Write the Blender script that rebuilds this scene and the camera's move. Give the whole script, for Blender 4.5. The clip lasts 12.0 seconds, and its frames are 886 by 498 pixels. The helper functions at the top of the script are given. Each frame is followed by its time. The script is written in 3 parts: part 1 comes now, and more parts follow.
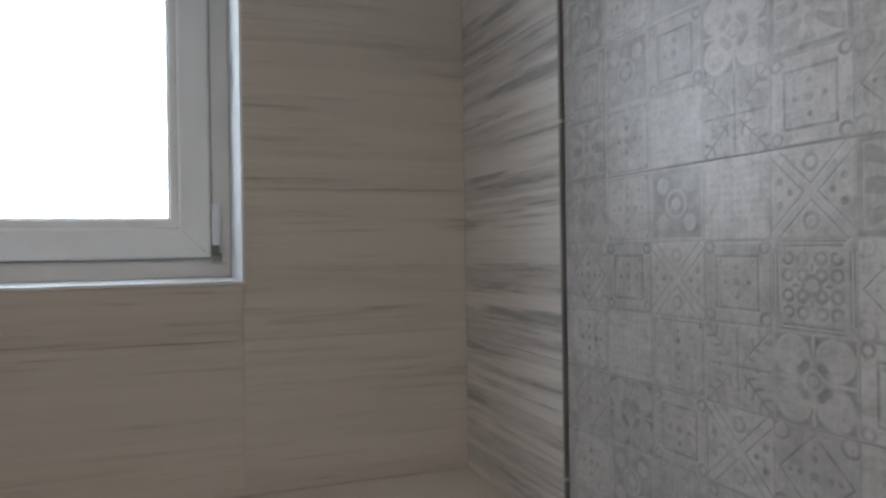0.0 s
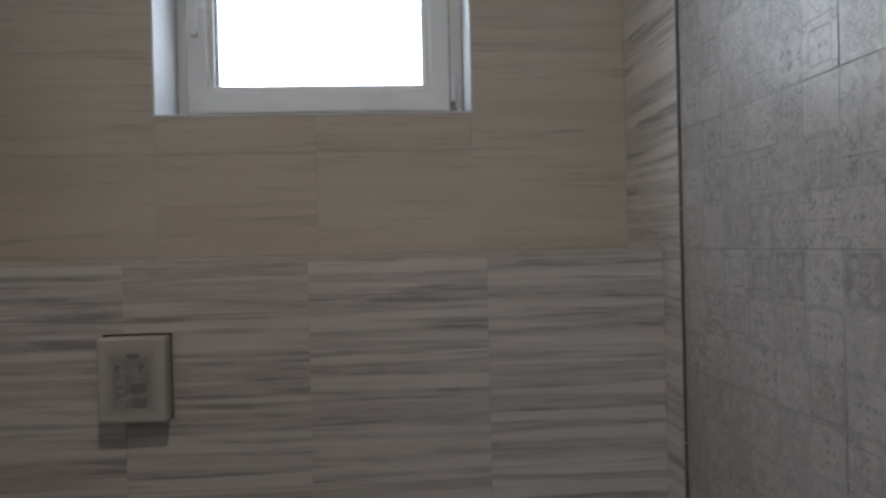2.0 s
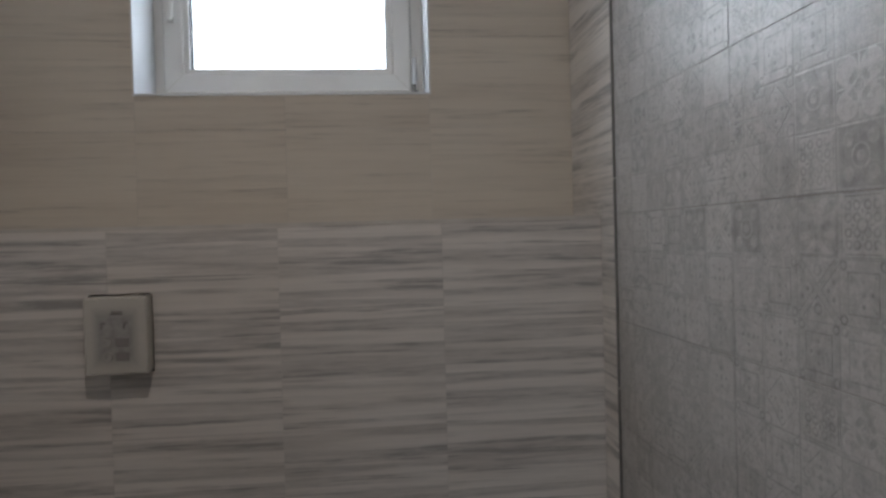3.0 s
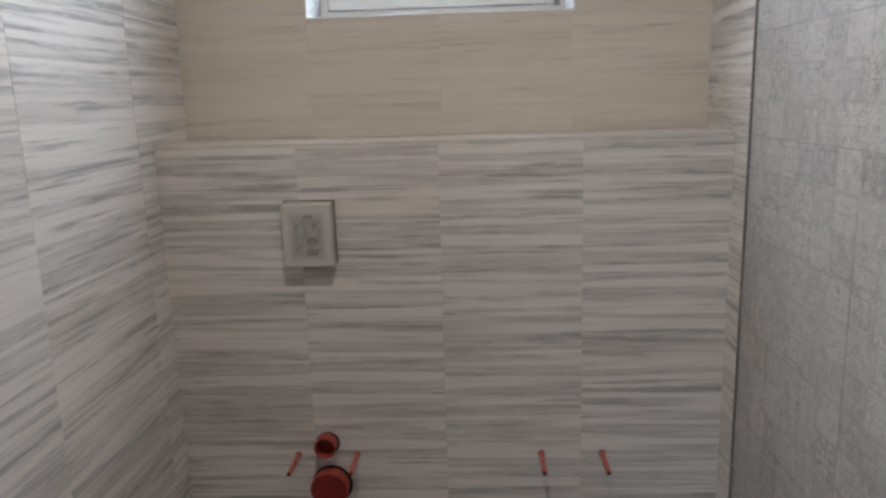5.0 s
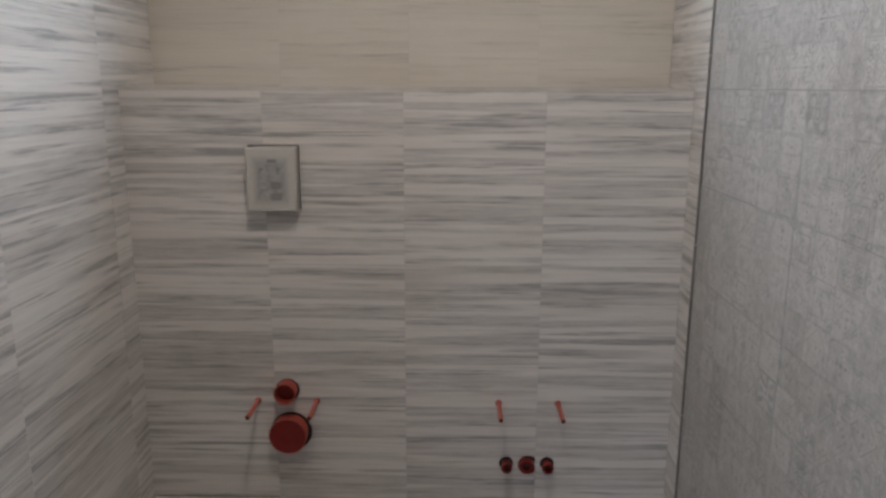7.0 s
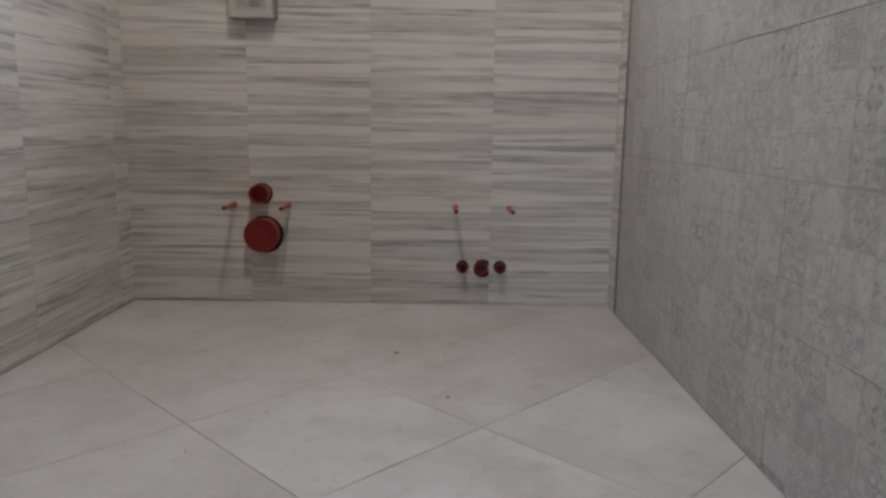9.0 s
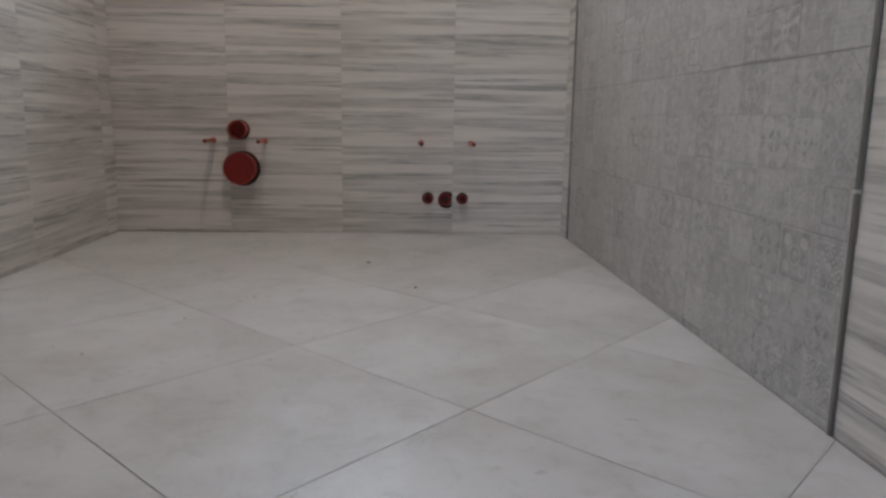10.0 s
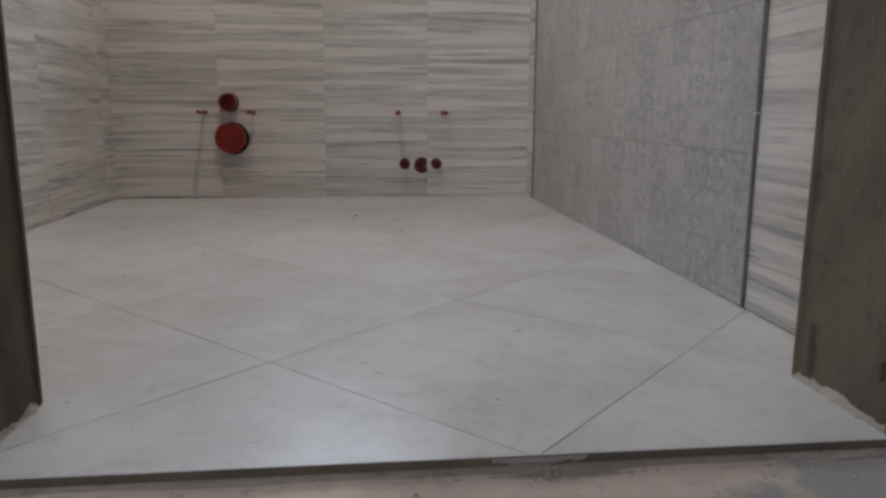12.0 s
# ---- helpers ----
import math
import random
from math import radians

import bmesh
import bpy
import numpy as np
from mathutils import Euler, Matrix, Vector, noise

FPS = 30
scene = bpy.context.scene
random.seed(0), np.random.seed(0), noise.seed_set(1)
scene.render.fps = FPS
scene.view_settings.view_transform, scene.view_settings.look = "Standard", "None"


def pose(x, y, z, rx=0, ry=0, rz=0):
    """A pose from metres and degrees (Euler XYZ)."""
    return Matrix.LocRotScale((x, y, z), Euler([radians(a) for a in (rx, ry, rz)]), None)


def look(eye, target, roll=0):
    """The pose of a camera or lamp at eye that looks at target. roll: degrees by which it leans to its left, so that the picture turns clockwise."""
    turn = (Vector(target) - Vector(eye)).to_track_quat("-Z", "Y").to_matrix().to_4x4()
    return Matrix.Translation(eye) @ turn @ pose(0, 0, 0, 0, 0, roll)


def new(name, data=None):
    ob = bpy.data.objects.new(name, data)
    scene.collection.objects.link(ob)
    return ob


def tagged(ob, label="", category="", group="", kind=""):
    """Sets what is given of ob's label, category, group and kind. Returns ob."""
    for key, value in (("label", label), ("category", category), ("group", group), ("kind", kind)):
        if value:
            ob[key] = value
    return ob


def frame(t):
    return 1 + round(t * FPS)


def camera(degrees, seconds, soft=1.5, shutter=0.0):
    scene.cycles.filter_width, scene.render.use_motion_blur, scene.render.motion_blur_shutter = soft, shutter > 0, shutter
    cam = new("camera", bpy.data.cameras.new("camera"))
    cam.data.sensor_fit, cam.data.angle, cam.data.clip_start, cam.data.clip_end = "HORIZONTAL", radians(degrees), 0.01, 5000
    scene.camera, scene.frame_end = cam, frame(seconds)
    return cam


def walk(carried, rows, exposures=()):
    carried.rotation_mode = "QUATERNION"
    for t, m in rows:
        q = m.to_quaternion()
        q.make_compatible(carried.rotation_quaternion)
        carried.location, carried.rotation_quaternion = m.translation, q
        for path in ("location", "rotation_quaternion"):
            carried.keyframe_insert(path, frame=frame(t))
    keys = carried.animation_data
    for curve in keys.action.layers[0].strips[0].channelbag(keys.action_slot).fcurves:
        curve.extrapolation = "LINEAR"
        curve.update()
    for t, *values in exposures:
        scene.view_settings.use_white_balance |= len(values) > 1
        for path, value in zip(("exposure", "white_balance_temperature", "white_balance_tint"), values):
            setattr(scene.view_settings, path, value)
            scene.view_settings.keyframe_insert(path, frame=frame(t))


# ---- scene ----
cam = camera(62.4, 12.0, soft=2.8)
PATH = [
    (0, (1.076, -1.017, 1.68), (1.790, 0.847, 1.677), -0.9),
    (0.5, (0.997, -1.148, 1.573), (1.514, 0.784, 1.566), -0.6),
    (1, (0.926, -1.306, 1.485), (1.328, 0.653, 1.481), -1.3),
    (1.5, (0.96, -1.479, 1.38), (1.282, 0.495, 1.37), -2.2),
    (2, (0.991, -1.634, 1.286), (1.126, 0.361, 1.274), -1.4),
    (2.5, (1.006, -1.73, 1.228), (1.157, 0.264, 1.214), -1.6),
    (2.7, (1.027, -1.764, 1.213), (1.227, 0.225, 1.219), -1.6),
    (4.3, (0.918, -1.932, 1.341), (1.091, 0.012, 0.903), -1.1),
    (4.5, (0.906, -1.971, 1.33), (0.957, -0.017, 0.909), -1.3),
    (5, (0.912, -2.033, 1.384), (0.81, -0.078, 0.976), -1.7),
    (5.5, (0.947, -2.012, 1.573), (0.849, -0.055, 1.177), -0.9),
    (6, (0.969, -1.983, 1.471), (0.895, -0.026, 1.065), -0.4),
    (6.5, (0.978, -1.996, 1.313), (0.915, -0.04, 0.904), 0.2),
    (6.7, (0.942, -2.026, 1.311), (0.909, -0.076, 0.866), 0.1),
    (8.3, (1.042, -2.298, 0.783), (0.967, -0.325, 0.462), 0.9),
    (8.5, (1.042, -2.336, 0.726), (0.998, -0.363, 0.401), 1.0),
    (9, (1.025, -2.428, 0.593), (1.04, -0.455, 0.264), 0.9),
    (9.5, (1.019, -2.514, 0.499), (1.066, -0.544, 0.159), 0.8),
    (10, (1.021, -2.662, 0.419), (1.13, -0.697, 0.066), 0.9),
    (10.5, (0.996, -2.793, 0.34), (1.138, -0.831, -0.018), 0.9),
    (11, (0.982, -2.895, 0.306), (1.164, -0.937, -0.057), 0.6),
    (11.5, (0.968, -2.933, 0.31), (1.176, -0.978, -0.056), 0.5),
    (12, (0.956, -2.927, 0.335), (1.162, -0.972, -0.035), 0.2),
]
walk(cam, [(t, look(eye, target, roll)) for t, eye, target, roll in PATH],
     exposures=[(0, -0.79), (1, -0.83), (1.5, -0.90), (2.5, -0.90), (2.7, -0.83), (4.3, -0.1), (4.5, -0.04), (5, 0.21), (5.5, 0.40), (6, 0.38), (6.5, 0.23), (8.5, 0.38), (9.5, 0.40), (11, 0.47), (12, 0.46)])

# ---- body ----
# room: x 0..1.6 (west to east), y 0 is the face of the low front wall below the window, the door is at y -2.085
W, BACK, SOUTH, OUT = 1.606, 0.25, -2.085, -2.264
LEDGE, SILL, HEAD, CEIL = 1.268, 1.635, 2.41, 2.62
WX0, WX1 = 0.398, 1.204
DX0, DX1, DTOP = 0.577, 1.5, 2.06
HALL_Z = -0.020

# ---- world and lights ----
world = bpy.data.worlds.new("sky")
scene.world = world
world.use_nodes = True
wt = world.node_tree
sky = wt.nodes.new("ShaderNodeTexSky")
sky.sky_type, sky.sun_disc = "NISHITA", False
sky.sun_elevation, sky.sun_rotation = radians(40), radians(200)
wt.nodes["Background"].inputs["Strength"].default_value = 0.15
wt.links.new(sky.outputs["Color"], wt.nodes["Background"].inputs["Color"])


def area(name, m, sx, sy, watts, colour, shape="RECTANGLE"):
    lamp = bpy.data.lights.new(name, "AREA")
    lamp.shape, lamp.size, lamp.size_y, lamp.energy, lamp.color = shape, sx, sy, watts, colour
    ob = new(name, lamp)
    ob.matrix_world = m
    return ob


area("window_daylight", look((0.8, 0.58, 2.03), (0.8, -1.0, 1.75)), 0.62, 0.68, 15.0, (0.66, 0.82, 1.0))
area("hall_daylight", look((-0.3, -5.45, 1.4), (0.95, -2.0, 0.5)), 1.5, 1.8, 20.0, (0.60, 0.765, 1.0))
area("ceiling_lamp", look((0.77, -1.0, CEIL - 0.07), (0.77, -1.0, 0)), 0.07, 0.07, 9.5, (1.0, 0.885, 0.795), "DISK").data.spread = radians(172)


# ---- node helpers ----
class Val:
    """A number in a node tree, with the usual arithmetic."""

    def __init__(self, tree, out):
        self.tree, self.out = tree, out

    def op(self, kind, *others, clamp=False):
        n = self.tree.nodes.new("ShaderNodeMath")
        n.operation, n.use_clamp = kind, clamp
        for i, v in enumerate((self, *others)):
            if isinstance(v, Val):
                self.tree.links.new(v.out, n.inputs[i])
            else:
                n.inputs[i].default_value = v
        return Val(self.tree, n.outputs[0])

    def __add__(self, o): return self.op("ADD", o)
    def __sub__(self, o): return self.op("SUBTRACT", o)
    def __mul__(self, o): return self.op("MULTIPLY", o)
    def __truediv__(self, o): return self.op("DIVIDE", o)
    def step(self, lo, hi): return ((self - lo) * (1.0 / (hi - lo))).op("ADD", 0.0, clamp=True)
    def band(self, mid, half, soft): return self.op("SUBTRACT", mid).op("ABSOLUTE").step(half + soft, half)


def material(name, rough=0.5, metal=0.0):
    m = bpy.data.materials.new(name)
    m.use_nodes = True
    b = m.node_tree.nodes["Principled BSDF"]
    b.inputs["Roughness"].default_value, b.inputs["Metallic"].default_value = rough, metal
    return m, m.node_tree, b


def place(tree):
    g = tree.nodes.new("ShaderNodeNewGeometry")
    sep = tree.nodes.new("ShaderNodeSeparateXYZ")
    tree.links.new(g.outputs["Position"], sep.inputs[0])
    return [Val(tree, sep.outputs[i]) for i in range(3)]


def vec(tree, x, y, z):
    n = tree.nodes.new("ShaderNodeCombineXYZ")
    for i, v in enumerate((x, y, z)):
        if isinstance(v, Val):
            tree.links.new(v.out, n.inputs[i])
        else:
            n.inputs[i].default_value = v
    return n.outputs[0]


def grain(tree, vector, scale, detail=4.0, rough=0.55, distort=0.0):
    n = tree.nodes.new("ShaderNodeTexNoise")
    n.inputs["Scale"].default_value, n.inputs["Detail"].default_value = scale, detail
    n.inputs["Roughness"].default_value, n.inputs["Distortion"].default_value = rough, distort
    tree.links.new(vector, n.inputs["Vector"])
    return Val(tree, n.outputs["Fac"])


def piece_random(tree):
    return Val(tree, tree.nodes.new("ShaderNodeObjectInfo").outputs["Random"])


def blend(tree, fac, a, b):
    n = tree.nodes.new("ShaderNodeMix")
    n.data_type = "RGBA"
    if isinstance(fac, Val):
        tree.links.new(fac.out, n.inputs[0])
    else:
        n.inputs[0].default_value = fac
    for i, c in ((6, a), (7, b)):
        if isinstance(c, tuple):
            n.inputs[i].default_value = (*c, 1)
        else:
            tree.links.new(c, n.inputs[i])
    return n.outputs[2]


def relief(tree, bsdf, height, strength, distance):
    n = tree.nodes.new("ShaderNodeBump")
    n.inputs["Strength"].default_value, n.inputs["Distance"].default_value = strength, distance
    tree.links.new(height.out, n.inputs["Height"])
    tree.links.new(n.outputs[0], bsdf.inputs["Normal"])


def plain(name, colour, rough=0.5, metal=0.0, vary=0.12, scale=30.0, bump=0.15):
    """Paint, plastic, metal: one colour with faint stains and fine grain."""
    m, t, b = material(name, rough, metal)
    x, y, z = place(t)
    p = vec(t, x, y, z)
    big, fine = grain(t, p, scale * 0.2), grain(t, p, scale * 8)
    dark = tuple(c * (1 - vary * 2) for c in colour)
    t.links.new(blend(t, big.step(0.35, 0.75), colour, dark), b.inputs["Base Color"])
    t.links.new((fine * 0.12 + (rough - 0.06)).out, b.inputs["Roughness"])
    relief(t, b, fine, bump, 0.0006)
    return m


def striped(name, weights, base, tint):
    """Ceramic wall tile printed with long wavy strata."""
    m, t, b = material(name)
    x, y, z = place(t)
    r = piece_random(t)
    u, k = x + y, r * 37.0
    wob = grain(t, vec(t, u * 2.6, z * 6.0, k), 1.0, 3.0) - 0.5
    ripple = grain(t, vec(t, u * 15.0, z * 45.0, k + 29.0), 1.0, 4.0, 0.65) - 0.5
    v = z + wob * 0.0045 + ripple * 0.0012
    band = grain(t, vec(t, u * 0.7, v * 26.0, k), 1.0, 2.0, 0.5)
    mid = grain(t, vec(t, u * 1.3, v * 58.0, k + 3.0), 1.0, 4.0, 0.6)
    thin = grain(t, vec(t, u * 5.0, v * 160.0, k + 7.0), 1.0, 6.0, 0.7)
    patch = grain(t, vec(t, u * 3.6, v * 30.0, k + 11.0), 1.0, 3.0)
    cloudy = band.step(0.46, 0.53) * (patch * 0.9 + 0.35) * band.step(0.72, 0.55)
    streak = mid.step(0.51, 0.60) * patch.step(0.40, 0.60)
    line = thin.step(0.54, 0.62) * mid.step(0.49, 0.56) * patch.step(0.46, 0.58)
    hair = thin.step(0.42, 0.70)
    wisp = grain(t, vec(t, u * 11.0, v * 120.0, k + 41.0), 1.0, 6.0, 0.75)
    frayed = wisp.step(0.36, 0.62) * 0.75 + 0.45
    amount = (cloudy * weights[0] + streak * weights[1]) * frayed + line * weights[2] + hair * weights[3]
    col = blend(t, amount.op("MINIMUM", 0.74), base, tint)
    warm = grain(t, vec(t, u * 1.7, v * 9.0, k + 19.0), 1.0, 2.0)
    col2 = blend(t, warm.step(0.45, 0.8) * 0.25, col, (0.42, 0.36, 0.30))
    t.links.new(col2, b.inputs["Base Color"])
    fine = grain(t, vec(t, x, y, z), 900.0, 2.0)
    t.links.new((patch * 0.12 + 0.42).out, b.inputs["Roughness"])
    relief(t, b, fine * 0.3 + mid, 0.10, 0.0008)
    return m


CELL_Y, CELL_Z, PAN0, ROW0 = 0.09, 0.08333, -0.130, 0.016


MOTIFS = "blmscdxzr."      # bloom, leaves, medallion, sprig, corner rings, dots, crossed, lozenge, ring, plain


def patchwork():
    """Ceramic tile printed with a patchwork of small ornamental squares, worn and slightly raised."""
    m, t, b = material("patchwork_tile")
    x, y, z = place(t)
    cy, cz = (y - PAN0) * (-1 / CELL_Y), (z - ROW0) * (1 / CELL_Z)
    p, q = (cy - cy.op("FLOOR")) * 2.0 - 1.0, (cz - cz.op("FLOOR")) * 2.0 - 1.0

    def face_value(name):
        n = t.nodes.new("ShaderNodeAttribute")
        n.attribute_name = name
        return Val(t, n.outputs["Fac"])

    pick, tone, fade = face_value("motif"), face_value("tone"), face_value("fade")
    a, c = p.op("ABSOLUTE"), q.op("ABSOLUTE")
    rad = (a * a + c * c).op("SQRT")
    th = c.op("ARCTAN2", a)
    far, near = a.op("MAXIMUM", c), a.op("MINIMUM", c)
    diag, both = (a - c).op("ABSOLUTE"), a + c

    def apart(u, v, i, j):
        du, dv = u - i, v - j
        return (du * du + dv * dv).op("SQRT")

    def either(*many):
        res = many[0]
        for one in many[1:]:
            res = res.op("MAXIMUM", one)
        return res

    disc = apart(a, c, 0.5, 0.5)
    corner = apart(a, c, 0.82, 0.82)
    core = rad.step(0.13, 0.08)
    axis_dot = apart(far, near, 0.36, 0.0)
    # four round pale petals, dark wedges between them, four drops round the heart
    bloom = disc.step(0.43, 0.47) * rad.step(0.50, 0.56) * near.step(0.02, 0.06) * far.step(0.98, 0.94)
    bloom = either(bloom, (apart(a, c, 0.25, 0.25) - diag * 0.4).step(0.11, 0.07), rad.band(0.14, 0.02, 0.03) * 0.5)
    # scrolled leaves on a darker ground in a heavy frame
    gaps = ((th * 8.0 + rad * 4.0).op("COSINE")).step(0.15, -0.15) * rad.step(0.30, 0.38) * far.step(0.84, 0.80)
    leaves = either(gaps * 0.8, far.band(0.92, 0.05, 0.02), axis_dot.step(0.13, 0.09), core)
    # medallion of small scrolls between double bars
    fold = apart((a - 0.40).op("ABSOLUTE"), (c - 0.40).op("ABSOLUTE"), 0.18, 0.18)
    medal = either(fold.band(0.12, 0.025, 0.03), rad.band(0.20, 0.04, 0.03), ((th * 12.0).op("COSINE")).step(0.3, 0.6) * rad.band(0.38, 0.07, 0.03)) * rad.step(0.92, 0.88)
    medal = either(medal, far.band(0.86, 0.02, 0.015) * near.step(0.75, 0.70), far.band(0.95, 0.015, 0.015) * near.step(0.8, 0.75))
    # sprigs along the diagonals, fine stems on the axes
    barbs = ((both * 15.0 - diag * 9.0).op("SINE")).step(0.35, 0.7) * diag.step(0.36, 0.30) * rad.step(0.30, 0.38)
    sprig = either(diag.step(0.05, 0.02) * rad.step(0.2, 0.26), barbs * 0.75, near.step(0.035, 0.015) * rad.step(0.95, 0.9), apart(far, near, 0.55, 0.0).step(0.09, 0.06))
    # inner square with rings in the corners and a cross of dots
    rings = either(far.band(0.62, 0.025, 0.02), corner.band(0.13, 0.03, 0.025), axis_dot.step(0.08, 0.05), core, disc.step(0.07, 0.04) * 0.6)
    rings = either(rings, far.band(0.97, 0.01, 0.02) * 0.6)
    # thin frame with a cross of dots
    dots = either(far.band(0.90, 0.018, 0.015) * 0.8, axis_dot.step(0.10, 0.07), core * 0.8, apart(far, near, 0.62, 0.0).step(0.06, 0.04), corner.step(0.07, 0.04), disc.step(0.06, 0.03))
    # pale cross from corner to corner with dots at the sides
    crossed = either(diag.band(0.17, 0.018, 0.02), apart(a, c, 0.76, 0.26).step(0.11, 0.07), apart(a, c, 0.50, 0.0).step(0.09, 0.06), apart(a, c, 0.0, 0.62).band(0.16, 0.03, 0.03) * 0.7)
    # lozenge with a cross of dots
    loz = either(both.band(0.88, 0.025, 0.025), axis_dot.step(0.09, 0.06), core, apart(far, near, 0.60, 0.0).step(0.06, 0.04), corner.band(0.20, 0.025, 0.03) * 0.7)
    # pale blobs and a ring on a dark square
    ring = either(disc.step(0.20, 0.25) * far.step(0.92, 0.88) * rad.step(0.36, 0.42) * 0.75, rad.band(0.24, 0.06, 0.03) * 0.9)
    # faint lattice
    lace = ((p * 15.0).op("SINE") * (q * 15.0).op("SINE")).op("ABSOLUTE").step(0.30, 0.75) * 0.22
    total = None
    for i, mot in enumerate((bloom, leaves, medal, sprig, rings, dots, crossed, loz, ring, lace)):
        share = pick.op("COMPARE", float(i), 0.1) * mot
        total = share if total is None else total + share
    p3 = vec(t, x, y, z)
    wear = grain(t, p3, 55.0, 5.0, 0.7)
    chalk = grain(t, p3, 38.0, 5.0, 0.7, 0.5)
    cloud = grain(t, p3, 5.0, 3.0)
    speck = grain(t, p3, 160.0, 3.0)
    rubbed = grain(t, p3, 24.0, 4.0, 0.6)
    ink = total.op("MINIMUM", 1.0) * fade * (wear.step(0.26, 0.60) * 0.8 + 0.2) * (rubbed.step(0.34, 0.62) * 0.65 + 0.35)
    ink = ink.op("MAXIMUM", far.step(0.95, 0.985) * (tone - 0.35).op("MAXIMUM", 0.0) * 0.75)
    base = blend(t, tone, (0.37, 0.355, 0.343), (0.485, 0.467, 0.453))
    base = blend(t, chalk.step(0.50, 0.66) * 0.55, base, (0.58, 0.565, 0.545))
    base = blend(t, chalk.step(0.48, 0.32) * 0.60, base, (0.24, 0.232, 0.222))
    warp = grain(t, vec(t, x, y * 26.0, z * 190.0), 1.0, 5.0, 0.7)
    weft = grain(t, vec(t, x, y * 190.0, z * 26.0), 1.0, 5.0, 0.7)
    base = blend(t, warp.step(0.50, 0.70) * 0.40, base, (0.30, 0.285, 0.268))
    base = blend(t, weft.step(0.52, 0.70) * 0.35, base, (0.60, 0.585, 0.56))
    base = blend(t, cloud.step(0.45, 0.7) * 0.22, base, (0.32, 0.31, 0.295))
    col = blend(t, (ink * 0.95).op("MINIMUM", 1.0), base, (0.15, 0.145, 0.138))
    col = blend(t, speck.step(0.5, 0.75) * 0.4, col, (0.22, 0.235, 0.225))
    t.links.new(col, b.inputs["Base Color"])
    t.links.new((wear * 0.18 + 0.25).out, b.inputs["Roughness"])
    relief(t, b, ink * -1.2 + wear * 0.5 + far.step(0.93, 1.0) * -0.35 + chalk * 0.4, 0.55, 0.0009)
    return m


def floor_ceramic():
    m, t, b = material("floor_ceramic")
    x, y, z = place(t)
    r = piece_random(t)
    p3 = vec(t, x, y, r * 23.0)
    cloud, mid = grain(t, p3, 4.5, 5.0, 0.6), grain(t, p3, 17.0, 5.0, 0.7, 0.6)
    col = blend(t, cloud.step(0.40, 0.62), (0.570, 0.555, 0.553), (0.492, 0.475, 0.463))
    vein = grain(t, p3, 9.0, 6.0, 0.7, 1.4)
    col = blend(t, vein.op("SUBTRACT", 0.5).op("ABSOLUTE").step(0.035, 0.0) * cloud.step(0.45, 0.6) * 0.35, col, (0.38, 0.36, 0.34))
    col = blend(t, mid.step(0.53, 0.72) * 0.5, col, (0.37, 0.355, 0.34))
    t.links.new(col, b.inputs["Base Color"])
    t.links.new((mid * 0.20 + 0.21).out, b.inputs["Roughness"])
    relief(t, b, mid + grain(t, p3, 90.0, 3.0) * 0.4, 0.22, 0.001)
    return m


def rough_plaster(name, c1, c2, c3, streak=0.0, patch=None):
    """Mortar, plaster or screed; streak adds upright trowel marks, patch a smear of another colour round a place."""
    m, t, b = material(name, 0.9)
    x, y, z = place(t)
    p3 = vec(t, x, y, z)
    big, mid, fine = grain(t, p3, 3.0, 5.0, 0.6, 0.8), grain(t, p3, 16.0, 5.0, 0.65), grain(t, p3, 140.0, 4.0)
    col = blend(t, big.step(0.38, 0.66), c1, c2)
    col = blend(t, mid.step(0.56, 0.76) * 0.7, col, c3)
    if streak:
        drag = grain(t, vec(t, x * 13.0, y * 13.0, z * 4.0), 1.0, 4.0, 0.6, 0.4)
        col = blend(t, drag.step(0.50, 0.70) * streak, col, c3)
        col = blend(t, drag.step(0.46, 0.30) * streak * 0.6, col, tuple(k * 1.5 for k in c1))
    if patch:
        px, py, sx, sy, tint = patch
        du, dv = (x - px) * (1 / sx), (y - py) * (1 / sy)
        reach = (du * du + dv * dv).op("SQRT") + (mid - 0.5) * 0.9 + (big - 0.5) * 0.8
        col = blend(t, reach.step(1.05, 0.90) * 0.85, col, tint)
    speckle = grain(t, p3, 60.0, 3.0, 0.7)
    col = blend(t, speckle.step(0.62, 0.72) * 0.5, col, c3)
    t.links.new(col, b.inputs["Base Color"])
    relief(t, b, mid * 1.0 + fine * 0.5, 0.6, 0.004)
    return m


STRIPE = striped("striped_tile", (0.50, 0.50, 0.50, 0.20), (0.715, 0.678, 0.640), (0.185, 0.180, 0.185))
FAINT = striped("faint_striped_tile", (0.12, 0.18, 0.36, 0.08), (0.62, 0.568, 0.495), (0.20, 0.18, 0.165))
LEDGE_TILE = striped("plain_ledge_tile", (0.05, 0.05, 0.08, 0.06), (0.58, 0.535, 0.485), (0.24, 0.215, 0.195))
PATCH = patchwork()
FLOOR = floor_ceramic()
GROUT = plain("grout", (0.32, 0.305, 0.29), 0.9, 0.0, 0.15, 40.0, 0.5)
GROUT_PATCH = plain("patchwork_grout", (0.33, 0.305, 0.285), 0.9, 0.0, 0.15, 40.0, 0.5)
GROUT_LIGHT = plain("light_grout", (0.60, 0.575, 0.54), 0.9, 0.0, 0.15, 40.0, 0.5)
PVC = plain("white_plastic_frame", (0.78, 0.765, 0.735), 0.36, 0.0, 0.06, 25.0, 0.05)
